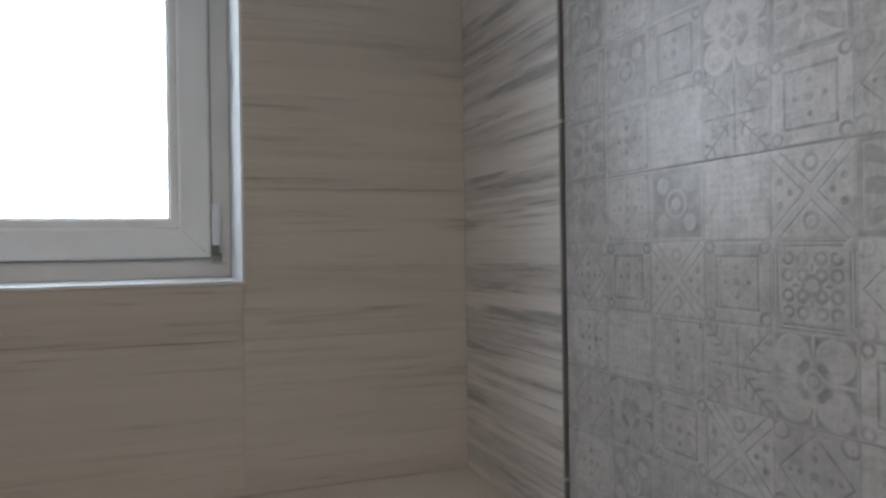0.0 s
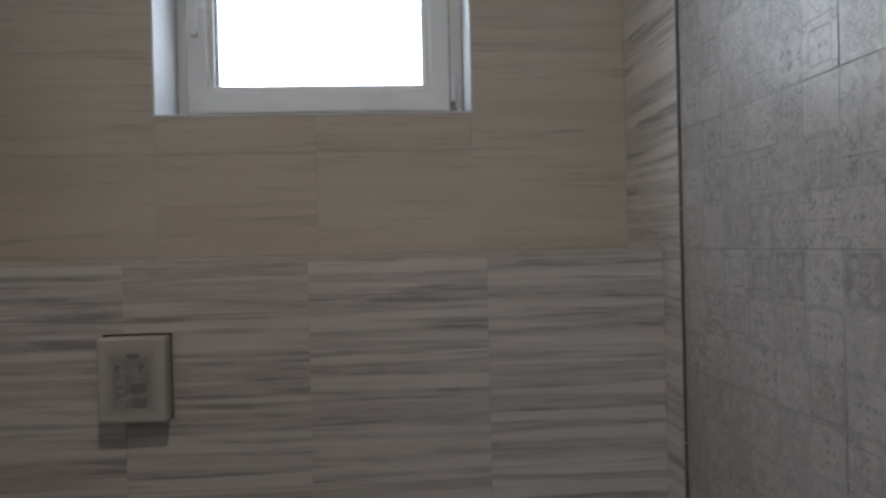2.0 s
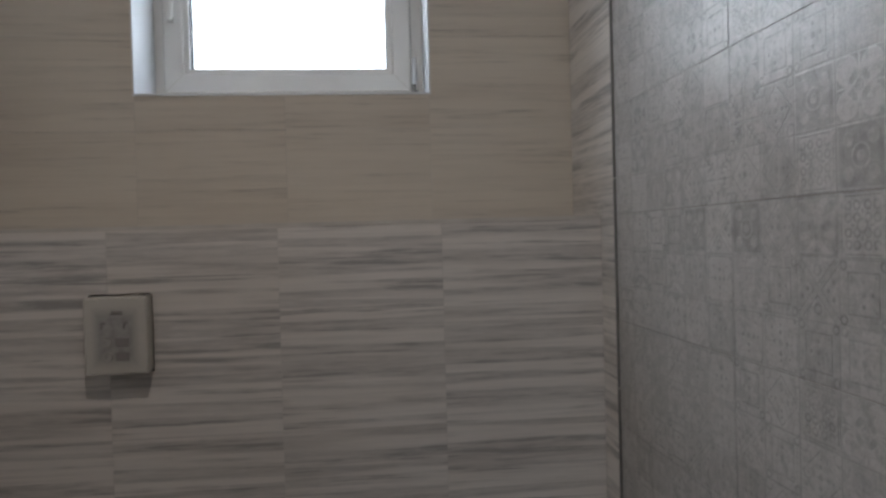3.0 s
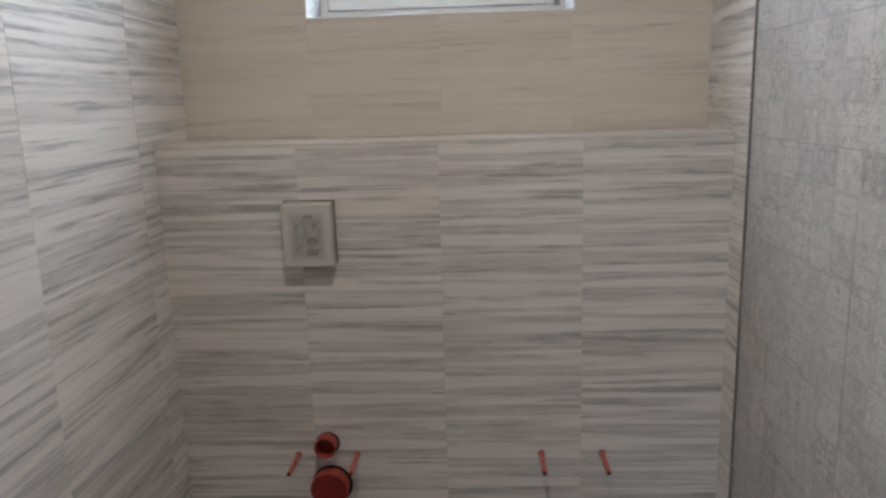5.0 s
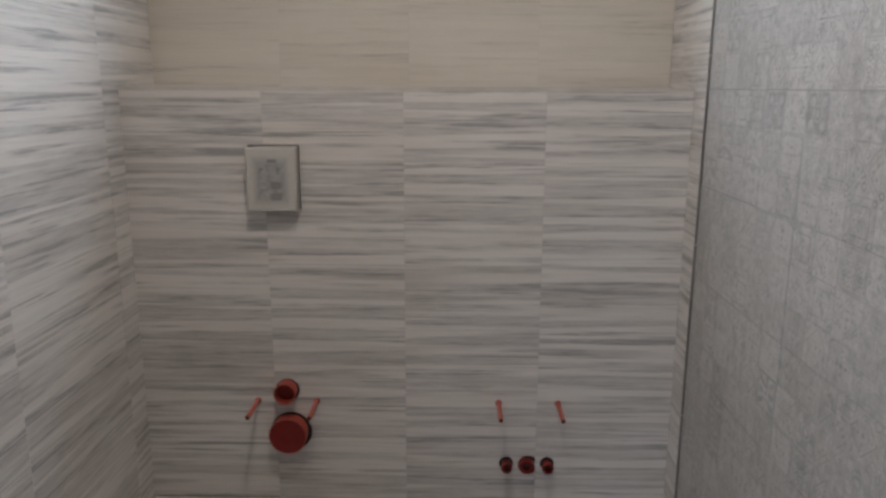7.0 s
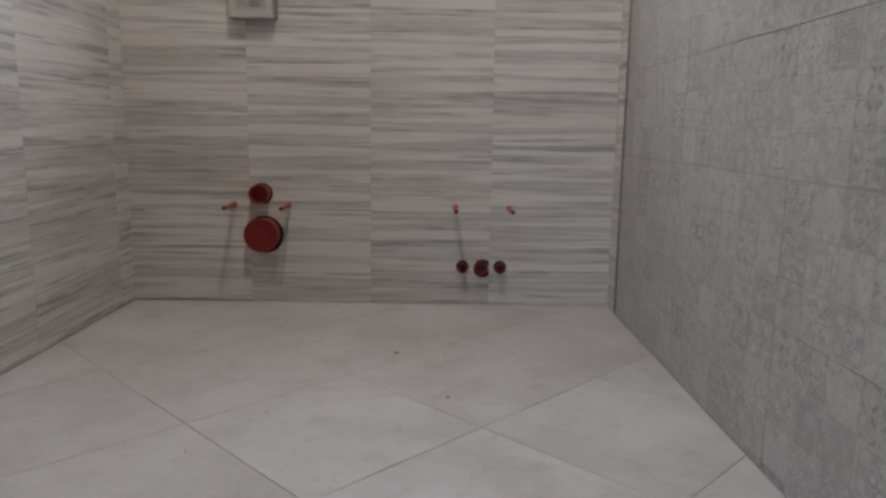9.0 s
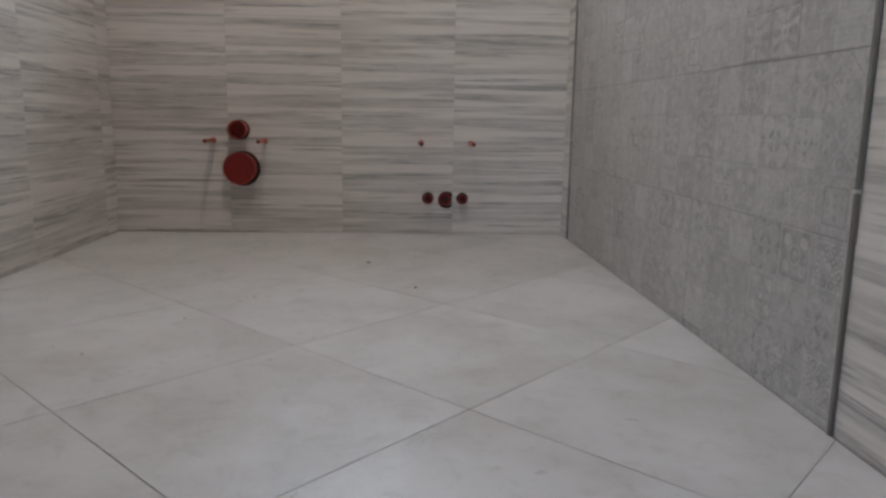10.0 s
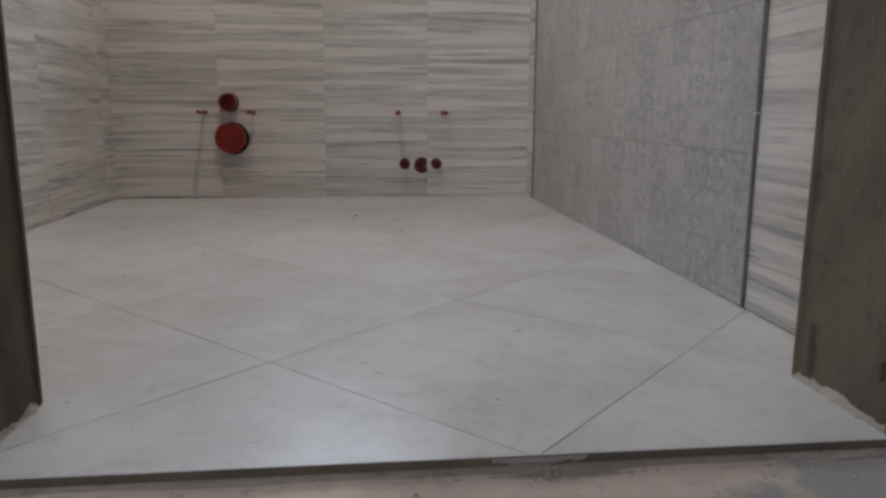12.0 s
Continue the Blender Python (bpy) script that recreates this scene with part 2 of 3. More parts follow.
LINING = plain("white_reveal_paint", (0.78, 0.80, 0.82), 0.55, 0.0, 0.06, 14.0, 0.2)
RUBBER = plain("black_rubber", (0.03, 0.03, 0.03), 0.7)
STEEL = plain("dark_trim_steel", (0.26, 0.25, 0.24), 0.42, 0.7, 0.1, 60.0, 0.05)
RED = plain("red_pipe_plastic", (0.205, 0.008, 0.005), 0.55, 0.0, 0.12, 60.0, 0.1)
STUD_RED = plain("pale_stud_sleeve", (0.48, 0.13, 0.095), 0.55, 0.0, 0.1, 60.0, 0.1)
PALE_RED = plain("pale_red_plastic", (0.40, 0.062, 0.040), 0.55, 0.0, 0.1, 60.0, 0.1)
# Darker red: the shade inside hollow ends is put into the colour.
MAROON = plain("red_hollow_shade", (0.075, 0.006, 0.006), 0.6)
DARK = plain("dark_gap_shade", (0.02, 0.015, 0.014), 0.9)
FOAM = plain("off_white_plastic", (0.50, 0.475, 0.43), 0.5, 0.0, 0.08, 50.0, 0.1)
FILM = plain("grey_translucent_plastic", (0.42, 0.40, 0.38), 0.5, 0.0, 0.12, 60.0, 0.1)
frost_mat, ft, fb = material("frosted_plastic", 0.45)
fx, fy_, fz = place(ft)
inset = ((fx - 0.4285).op("ABSOLUTE") * (1 / 0.050)).op("MAXIMUM", (fz - 1.010).op("ABSOLUTE") * (1 / 0.066))
murk = grain(ft, vec(ft, fx, fy_, fz), 70.0, 3.0)
ft.links.new(blend(ft, (inset + (murk - 0.5) * 0.35).step(1.10, 0.72), (0.52, 0.50, 0.46), blend(ft, murk.step(0.35, 0.65), (0.40, 0.385, 0.37), (0.30, 0.29, 0.28))), fb.inputs["Base Color"])
FILM_DARK = plain("dark_grey_plastic_and_gap", (0.28, 0.265, 0.255), 0.5)
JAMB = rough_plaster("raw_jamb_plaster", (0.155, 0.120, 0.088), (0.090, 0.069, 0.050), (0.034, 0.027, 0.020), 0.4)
CONCRETE = rough_plaster("dusty_concrete", (0.58, 0.475, 0.40), (0.47, 0.39, 0.335), (0.27, 0.22, 0.185), 0.0, (1.62, -2.51, 0.50, 0.29, (0.245, 0.235, 0.23)))
MORTAR = rough_plaster("tile_adhesive", (0.47, 0.43, 0.375), (0.33, 0.29, 0.245), (0.16, 0.135, 0.11))
CEILPAINT = plain("ceiling_paint", (0.80, 0.79, 0.77), 0.8, 0.0, 0.05, 8.0, 0.2)
EDGE = rough_plaster("brown_adhesive_edge", (0.46, 0.37, 0.30), (0.30, 0.235, 0.185), (0.10, 0.075, 0.055))
STAIN_AND_PIT = rough_plaster("dark_stain_and_pit", (0.095, 0.074, 0.055), (0.07, 0.054, 0.04), (0.034, 0.027, 0.02))
SMEAR = rough_plaster("grey_adhesive", (0.36, 0.31, 0.265), (0.28, 0.235, 0.20), (0.16, 0.13, 0.10))
LEAF = plain("yellow_green_scrap", (0.30, 0.30, 0.04), 0.6)
BROWN = plain("brown_edge_and_gap", (0.14, 0.10, 0.07), 0.8, 0.0, 0.2, 40.0, 0.4)
SEAM = plain("yellowed_weld", (0.58, 0.545, 0.47), 0.6, 0.0, 0.2, 60.0, 0.2)
glass_mat, gt, gb = material("window_glass", 0.02)
gb.inputs["Transmission Weight"].default_value, gb.inputs["IOR"].default_value = 1.0, 1.45
glow_mat, et, eb = material("overcast_sky_glow", 1.0)
eb.inputs["Emission Color"].default_value, eb.inputs["Emission Strength"].default_value = (0.95, 0.98, 1.0, 1), 7.0


# ---- mesh helpers ----
def box(bm, x0, x1, y0, y1, z0, z1):
    v = [bm.verts.new(c) for c in ((x0, y0, z0), (x1, y0, z0), (x1, y1, z0), (x0, y1, z0),
                                   (x0, y0, z1), (x1, y0, z1), (x1, y1, z1), (x0, y1, z1))]
    for f in ((0, 3, 2, 1), (4, 5, 6, 7), (0, 1, 5, 4), (1, 2, 6, 5), (2, 3, 7, 6), (3, 0, 4, 7)):
        bm.faces.new([v[i] for i in f])
    return v


def link(name, bm, mat, parent=None, label="", smooth=False):
    me = bpy.data.meshes.new(name)
    bmesh.ops.recalc_face_normals(bm, faces=bm.faces)
    bm.to_mesh(me)
    bm.free()
    if smooth:
        for f in me.polygons:
            f.use_smooth = True
    me.materials.append(mat)
    ob = new(name, me)
    if parent:
        ob.parent = parent
    return tagged(ob, label) if label else ob


def part(name, bm, mat, parent, label="", smooth=False):
    return link(name, bm, mat, parent, label, smooth)


def boxes(*dims, bevel=0.0):
    bm = bmesh.new()
    for d in dims:
        box(bm, *d)
    if bevel:
        bmesh.ops.bevel(bm, geom=bm.edges[:], offset=bevel, segments=2, affect="EDGES", profile=0.6)
    return bm


def structure(name, bm, mat, label, category):
    return tagged(link(name, bm, mat), label, category, kind="structure")


def turned(profile, seg=32, m=Matrix()):
    """A body of revolution about z from (radius, height) pairs."""
    bm = bmesh.new()
    rings = []
    for rr, h in profile:
        if rr < 1e-6:
            rings.append([bm.verts.new((0, 0, h))])
        else:
            rings.append([bm.verts.new((rr * math.cos(a), rr * math.sin(a), h)) for a in [2 * math.pi * i / seg for i in range(seg)]])
    for a, b in zip(rings, rings[1:]):
        for i in range(seg):
            j = (i + 1) % seg
            if len(a) == 1 and len(b) > 1:
                bm.faces.new((a[0], b[i], b[j]))
            elif len(b) == 1 and len(a) > 1:
                bm.faces.new((a[i], a[j], b[0]))
            elif len(a) > 1:
                bm.faces.new((a[i], a[j], b[j], b[i]))
    bmesh.ops.transform(bm, matrix=m, verts=bm.verts)
    return bm


# ---- setting ----
HX0, HX1, HY0 = 0.3558, 0.5035, 0.10          # recess for the flush plate
HZ0, HZ1 = 0.921, 1.108
SUB = 0.0016                                  # tile thickness over the substrate
prewall = structure("wall_low_prewall", boxes(
    (-0.05, HX0, SUB, BACK + 0.05, -0.2, LEDGE - SUB), (HX1, W + 0.05, SUB, BACK + 0.05, -0.2, LEDGE - SUB),
    (HX0, HX1, SUB, BACK, -0.2, HZ0), (HX0, HX1, SUB, BACK, HZ1, LEDGE - SUB), (HX0, HX1, HY0, BACK, HZ0, HZ1)),
    GROUT_LIGHT, "low boxed-in wall with a tiled ledge below the window", "wall")
north = structure("wall_north", boxes(
    (-0.2, WX0, BACK + SUB, 0.62, 0, CEIL), (WX1, W + 0.2, BACK + SUB, 0.62, 0, CEIL),
    (WX0, WX1, BACK + SUB, 0.62, 0, SILL - 0.011), (WX0, WX1, BACK + SUB, 0.62, HEAD + 0.004, CEIL)),
    GROUT_LIGHT, "tiled outer wall with a small window above the ledge", "wall")
west = structure("wall_west", boxes((-0.2, -SUB, OUT + 0.012, BACK + SUB, HALL_Z - 0.2, CEIL)), GROUT_LIGHT,
                 "wall faced with striped grey-white ceramic tiles", "wall")
east = structure("wall_east", boxes((W + SUB, W + 0.2, OUT + 0.012, BACK + SUB, HALL_Z - 0.2, CEIL)), GROUT_LIGHT,
                 "wall with a patchwork tile panel between striped tiles", "wall")
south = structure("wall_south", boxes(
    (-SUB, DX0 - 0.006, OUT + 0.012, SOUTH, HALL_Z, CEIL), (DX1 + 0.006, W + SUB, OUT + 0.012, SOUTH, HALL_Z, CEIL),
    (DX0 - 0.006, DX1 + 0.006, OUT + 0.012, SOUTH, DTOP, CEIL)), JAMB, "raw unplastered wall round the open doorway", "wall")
floor = structure("floor", boxes((-0.05, W + 0.05, SOUTH - 0.01, 0.05, -0.15, -0.0016), (DX0 - 0.02, DX1 + 0.02, OUT + 0.004, SOUTH - 0.01, -0.15, -0.0016)), GROUT,
                  "pale ceramic floor tiles laid diagonally", "floor")
structure("ceiling", boxes((-0.2, W + 0.2, OUT, 0.62, CEIL, CEIL + 0.15)), CEILPAINT, "white painted bathroom ceiling", "ceiling")


# ---- hall outside the door ----
def hall_floor():
    bm = bmesh.new()
    nx, ny, x0, x1, y0, y1 = 110, 90, -1.4, 3.2, -5.6, OUT + 0.004
    rows = []
    for j in range(ny + 1):
        f = (j / ny) ** 2.2
        y = y1 + (y0 - y1) * f
        rows.append([])
        for i in range(nx + 1):
            x = x0 + (x1 - x0) * i / nx
            n = noise.fractal(Vector((x * 6, y * 6, 0.3)), 1.0, 2.0, 4)
            lip = 0.008 * math.exp(-((y - y1) / 0.035) ** 2) * (0.6 + 0.5 * noise.noise(Vector((x * 9, 3.1, 0))))
            rows[-1].append(bm.verts.new((x, y, HALL_Z + 0.003 * n + lip)))
    for a, b in zip(rows, rows[1:]):
        for i in range(nx):
            bm.faces.new((a[i], a[i + 1], b[i + 1], b[i]))
    return bm


structure("ground", hall_floor(), CONCRETE, "rough dusty bare concrete floor outside the bathroom door", "floor")
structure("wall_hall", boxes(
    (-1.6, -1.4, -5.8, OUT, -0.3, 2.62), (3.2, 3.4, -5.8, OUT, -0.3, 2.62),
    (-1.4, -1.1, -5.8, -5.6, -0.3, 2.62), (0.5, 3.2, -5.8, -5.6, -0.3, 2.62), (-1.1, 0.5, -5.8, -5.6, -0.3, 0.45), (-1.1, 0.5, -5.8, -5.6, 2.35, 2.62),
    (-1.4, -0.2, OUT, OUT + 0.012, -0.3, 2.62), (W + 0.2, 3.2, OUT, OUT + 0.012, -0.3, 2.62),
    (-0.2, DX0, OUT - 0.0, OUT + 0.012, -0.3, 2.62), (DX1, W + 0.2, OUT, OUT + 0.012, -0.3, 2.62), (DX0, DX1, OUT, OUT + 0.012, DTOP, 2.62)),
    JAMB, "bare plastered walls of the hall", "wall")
structure("ceiling_hall", boxes((-1.6, 3.4, -5.8, OUT, 2.62, 2.77)), CEILPAINT, "plain white hall ceiling", "ceiling")

# ---- window ----
window = structure("window_1", boxes((WX0, WX0 + 0.004, 0.249, 0.46, SILL - 0.005, HEAD)), LINING, "small white plastic window with a single sash, closed", "window")
FY, GY = 0.455, 0.495
part("reveal_lining", boxes((WX1 - 0.004, WX1, 0.249, 0.46, SILL - 0.005, HEAD)), LINING, window)
part("reveal_head", boxes((WX0 + 0.004, WX1 - 0.004, 0.25, 0.46, HEAD - 0.012, HEAD)), LINING, window)
part("window_sill", boxes((WX0 - 0.001, WX1 + 0.001, 0.2485, 0.46, SILL - 0.0105, SILL - 0.005), bevel=0.0008), LINING, window, "white plastic inner sill")


def ring_frame(x0, x1, z0, z1, w, y0, y1, bevel):
    """Four mitred bars joined into one frame."""
    bm = bmesh.new()
    o = [(x0, z0), (x1, z0), (x1, z1), (x0, z1)]
    n = [(x0 + w, z0 + w), (x1 - w, z0 + w), (x1 - w, z1 - w), (x0 + w, z1 - w)]
    vs = [[bm.verts.new((x, y, z)) for x, z in pts] for pts, y in ((o, y0), (n, y0), (n, y1), (o, y1))]
    for a, b in zip(vs, vs[1:] + vs[:1]):
        for i in range(4):
            j = (i + 1) % 4
            bm.faces.new((a[i], a[j], b[j], b[i]))
    if bevel:
        bmesh.ops.bevel(bm, geom=[e for e in bm.edges if abs(e.verts[0].co.y - y0) < 1e-6 and abs(e.verts[1].co.y - y0) < 1e-6],
                        offset=bevel, segments=3, affect="EDGES", profile=0.5)
    return bm


part("window_frame", ring_frame(WX0 + 0.004, WX1 - 0.004, SILL - 0.005, HEAD - 0.012, 0.068, FY, FY + 0.07, 0.003), PVC, window)
sash = part("sash", ring_frame(0.431, 1.163, 1.668, HEAD - 0.03, 0.058, FY - 0.016, FY + 0.05, 0.006), PVC, window)
# Thin dark ring stands in for the shaded gap round the sash.
part("sash_gap_ring", ring_frame(0.4285, 1.1655, 1.6655, HEAD - 0.0275, 0.004, FY - 0.004, FY + 0.002, 0.0), FILM_DARK, window, "dark ring for the shaded gap round the sash")
part("glazing_bead", ring_frame(0.487, 1.107, 1.724, HEAD - 0.086, 0.018, FY - 0.006, FY + 0.042, 0.004), PVC, sash)
part("gasket", ring_frame(0.504, 1.090, 1.741, HEAD - 0.103, 0.004, FY + 0.006, FY + 0.04, 0.0), RUBBER, sash)
for x, s_ in ((0.431, 1), (1.163, -1)):
    bm = bmesh.new()
    run = [(x + s_ * k, 1.668 + k) for k in (0.006, 0.052)]
    quad = [(run[0][0] - 0.0007, run[0][1]), (run[0][0] + 0.0007, run[0][1]), (run[1][0] + 0.0007, run[1][1]), (run[1][0] - 0.0007, run[1][1])]
    lo, hi = [[bm.verts.new((u, v, w)) for u, w in quad] for v in (FY - 0.0165, FY - 0.0150)]
    bm.faces.new(lo), bm.faces.new(hi)
    for k in range(4):
        bm.faces.new((lo[k], lo[(k + 1) % 4], hi[(k + 1) % 4], hi[k]))
    part("weld_seam", bm, SEAM, sash, "yellowed weld seam across the frame corner")
pane = part("pane", boxes((0.500, 1.094, GY, GY + 0.006, 1.737, HEAD - 0.099)), glass_mat, sash, "clear glass pane")
pane.visible_shadow = False
handle = part("handle", boxes((0.458, 0.486, FY - 0.026, FY - 0.015, 1.955, 2.035), bevel=0.004), PVC, window, "white lever handle turned down")


def lever():
    bm = bmesh.new()
    pts = [(0.473, FY - 0.026, 2.013), (0.473, FY - 0.055, 2.013), (0.472, FY - 0.062, 1.998), (0.467, FY - 0.058, 1.93), (0.462, FY - 0.052, 1.875)]
    ring = []
    for i, (x, y, z) in enumerate(pts):
        hw, hd = (0.010, 0.010) if i < 2 else (0.010 - 0.001 * i, 0.006)
        if i < 2:
            r4 = [(x - hw, y, z - hd), (x + hw, y, z - hd), (x + hw, y, z + hd), (x - hw, y, z + hd)]
        else:
            r4 = [(x - hw, y - hd, z), (x + hw, y - hd, z), (x + hw, y + hd, z), (x - hw, y + hd, z)]
        ring.append([bm.verts.new(c) for c in r4])
    for a, b in zip(ring, ring[1:]):
        for i in range(4):
            bm.faces.new((a[i], a[(i + 1) % 4], b[(i + 1) % 4], b[i]))
    bm.faces.new(ring[0])
    bm.faces.new(ring[-1])
    bmesh.ops.recalc_face_normals(bm, faces=bm.faces)
    bmesh.ops.bevel(bm, geom=bm.edges[:], offset=0.003, segments=2, affect="EDGES")
    return bm


part("lever", lever(), PVC, handle)
part("plug", boxes((0.446, 0.465, FY - 0.022, FY - 0.015, 1.876, 1.893), bevel=0.002), FOAM, handle, "grey plastic catch")
hinge = part("hinge", boxes((1.164, 1.179, FY - 0.024, FY, 1.692, 1.772), bevel=0.003), LINING, window, "white plastic hinge cover")
part("hinge_pin", turned([(0, 0), (0.006, 0), (0.006, 0.02), (0, 0.02)], 16, pose(1.170, FY - 0.010, 1.672)), STEEL, hinge)
part("hinge_leaf", boxes((1.163, 1.182, FY - 0.012, FY, 1.661, 1.676), bevel=0.001), FILM_DARK, hinge)

# overcast sky beyond the glass and beyond the hall opening
tagged(link("backdrop", boxes((-3, 5, 3.0, 3.02, -1, 7)), glow_mat), "plain overcast white sky outside the window", "sky", kind="structure")


# ---- flush plate recess cover ----
cover = tagged(link("flush_plate_cover", boxes((0.3565, 0.4985, -0.040, 0.05, 0.9225, 1.1035), bevel=0.006), frost_mat),
               "off-white protective cover in the tile cut-out for the cistern plate", "cover")
part("face_panel", boxes((0.378, 0.480, -0.0404, -0.035, 0.945, 1.078), bevel=0.0003), frost_mat, cover, "grey fittings blurred behind frosted plastic")
part("slot", boxes((0.420, 0.446, -0.0425, -0.040, 1.062, 1.071), bevel=0.001), FILM_DARK, cover)
for x in (0.396, 0.446):
    part("hook", boxes((x, x + 0.011, -0.0425, -0.040, 1.040, 1.046), (x, x + 0.004, -0.0425, -0.040, 1.030, 1.040)), FILM_DARK, cover)
for z in (0.998, 0.965):
    part("knob", turned([(0.004, 0), (0.004, 0.002), (0.011, 0.003), (0.012, 0)], 20, pose(0.409, -0.0405, z, 90)), FILM, cover)
    part("knob_rest", boxes((0.428, 0.458, -0.0420, -0.040, z - 0.010, z + 0.010), bevel=0.001), FILM_DARK, cover)


# ---- pipe ends in the low wall ----
# The shaded gap round a pipe, drawn as a near-black ring on the tiles.
def hole_ring(parent, x, z, r0, r1, limit=9.0):
    bm = turned([(r0, -0.004), (r0, 0.0012), (r1, 0.0008), (r1, -0.004)], 40, pose(x, 0, z, 90))
    for v in bm.verts:
        v.co.x = min(v.co.x, max(limit, x + r0 * 0.6))
    part("gap_shade_ring", bm, DARK, parent, "dark ring for the shaded gap round the pipe")


def drain_pipe(name, x, z, r, reach, label, depth=0.012, ring=0.004, body=PALE_RED, cap=RED, bore=0.95, limit=9.0):
    m = pose(x, 0, z, 90)
    ob = tagged(link(name, turned([(r, -0.03), (r, reach - 0.012), (r * 1.05, reach - 0.010), (r * 1.05, reach - 0.002), (r * 1.02, reach),
                                   (r * bore, reach), (r * (bore - 0.02), reach - depth), (r * (bore - 0.03), -0.03)], 48, m), body), label, "pipe")
    part("cap", turned([(0, reach - depth), (r * 0.30, reach - depth), (r * 0.31, reach - depth + 0.0012), (r * min(0.62, bore - 0.06), reach - depth + 0.0012),
                        (r * min(0.64, bore - 0.04), reach - depth), (r * (bore - 0.01), reach - depth), (r * (bore - 0.01), reach - depth - 0.004)], 48, m), cap, ob, "dark red plastic sealing cap")
    hole_ring(ob, x + ring * 0.5, z - ring * 0.3, r * 0.92, r * 1.06 + ring * 0.6, limit)
    return ob


drain_pipe("toilet_drain_pipe", 0.443, 0.232, 0.0545, 0.046, "wide capped red plastic drain pipe end in the tiled wall", 0.002, 0.008, PALE_RED, RED, 1.01)
drain_pipe("flush_pipe", 0.438, 0.367, 0.0315, 0.042, "short red plastic flush pipe end in the tiled wall", 0.030)
# Bidet end: the MAROON disc gives the hollow its shade by colour.
drain_pipe("bidet_drain_pipe", 1.172, 0.127, 0.0225, 0.022, "small red plastic bidet drain in a dark ring", 0.014, 0.012, RED, MAROON, 0.74, 1.1992)


def stud(x, z, dx):
    m = pose(x, 0, z, 90, dx, 0)
    ob = tagged(link("threaded_stud", turned([(0.0072, -0.02), (0.0072, 0.118), (0.0066, 0.122), (0.0056, 0.122), (0.0052, 0.10), (0, 0.10)], 20, m), STUD_RED),
                "thin red plastic sleeve over a mounting stud", "stud", "mounting studs")
    part("tip", turned([(0, 0.1225), (0.0060, 0.1225), (0.0060, 0.112), (0, 0.112)], 16, m), MAROON, ob, "dark open end")
    part("collar", turned([(0.0073, -0.002), (0.0100, 0.0), (0.0098, 0.003), (0.0073, 0.004)], 20, m), PALE_RED, ob)


for x in (0.347, 0.527, 1.083, 1.263):
    stud(x, 0.329, 0)


def water_plug(x, z):
    m = pose(x, 0, z, 90)
    ob = tagged(link("water_plug", turned([(0.0135, -0.02), (0.0135, 0.02), (0.0165, 0.022), (0.0165, 0.036), (0.0150, 0.038), (0.0125, 0.038), (0.0110, 0.008), (0, 0.008)], 24, m), RED),
                "red plastic water connection plug in the tiled wall", "plug", "water plugs")
    part("opening", turned([(0, 0.0145), (0.0112, 0.0145), (0.0112, 0.010), (0, 0.010)], 20, m), MAROON, ob, "dark hollow of the plug")
    part("rim", turned([(0.0168, 0.024), (0.0176, 0.025), (0.0176, 0.032), (0.0168, 0.033)], 24, m), PALE_RED, ob)
    hole_ring(ob, x, z, 0.014, 0.0215)


for x in (1.110, 1.236):
    water_plug(x, 0.129)


# ---- trim of the patchwork panel ----
def trim_strip(y, w, joints):
    ob = tagged(link("metal_trim", boxes((W - 0.005, W + SUB, y - w / 2, y + w / 2, 0.001, CEIL - 0.002)), STEEL),
                "narrow dark metal trim strip between the tiles", "trim", kind="structure")
    for z in joints:
        part("joint", boxes((W - 0.0065, W, y - w / 2 - 0.001, y + w / 2 + 0.001, z - 0.0022, z + 0.0022)), GROUT_LIGHT, ob, "pale grout at the trim joint")


PAN1 = PAN0 - 18 * CELL_Y
trim_strip(-0.113, 0.0046, (0.351, 0.851, 1.351, 1.856, 2.36))
trim_strip(PAN1 - 0.004, 0.0065, (0.334, 0.834, 1.334, 1.834, 2.334))

# ---- door jambs ----
for x, s in ((DX0, 1), (DX1, -1)):
    a, b = sorted((x - s * 0.012, x + s * 0.0006))
    structure("door_jamb_edge", boxes((a, b, SOUTH - 0.002, SOUTH + 0.006, -0.002, DTOP)), BROWN, "thin brown edge of the raw door jamb", "trim")


def jamb_face(x, s):
    """Roughly trowelled reveal with a chipped front edge."""
    bm = bmesh.new()
    bmesh.ops.create_grid(bm, x_segments=24, y_segments=260, size=0.5)
    for v in bm.verts:
        u, w = v.co.x + 0.5, (v.co.y + 0.5) ** 1.5
        y, z = OUT + (SOUTH - OUT) * u, -0.03 + (DTOP + 0.03) * w
        n = noise.fractal(Vector((y * 9, z * 5, x * 3)), 1.0, 2.0, 5)
        chip = max(0.0, noise.fractal(Vector((z * 14, x, 2.2)), 1.0, 2.0, 3)) * max(0.0, 1 - u / 0.16)
        back = max(0.0, u - 0.97) / 0.03
        v.co = (x - s * (0.003 + 0.0016 * n * (1 - back) + 0.014 * chip - 0.003 * back), y + 0.004 * chip, z)
    return bm


for x, s in ((DX0, 1), (DX1, -1)):
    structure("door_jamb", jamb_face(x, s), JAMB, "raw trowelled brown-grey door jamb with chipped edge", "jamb")


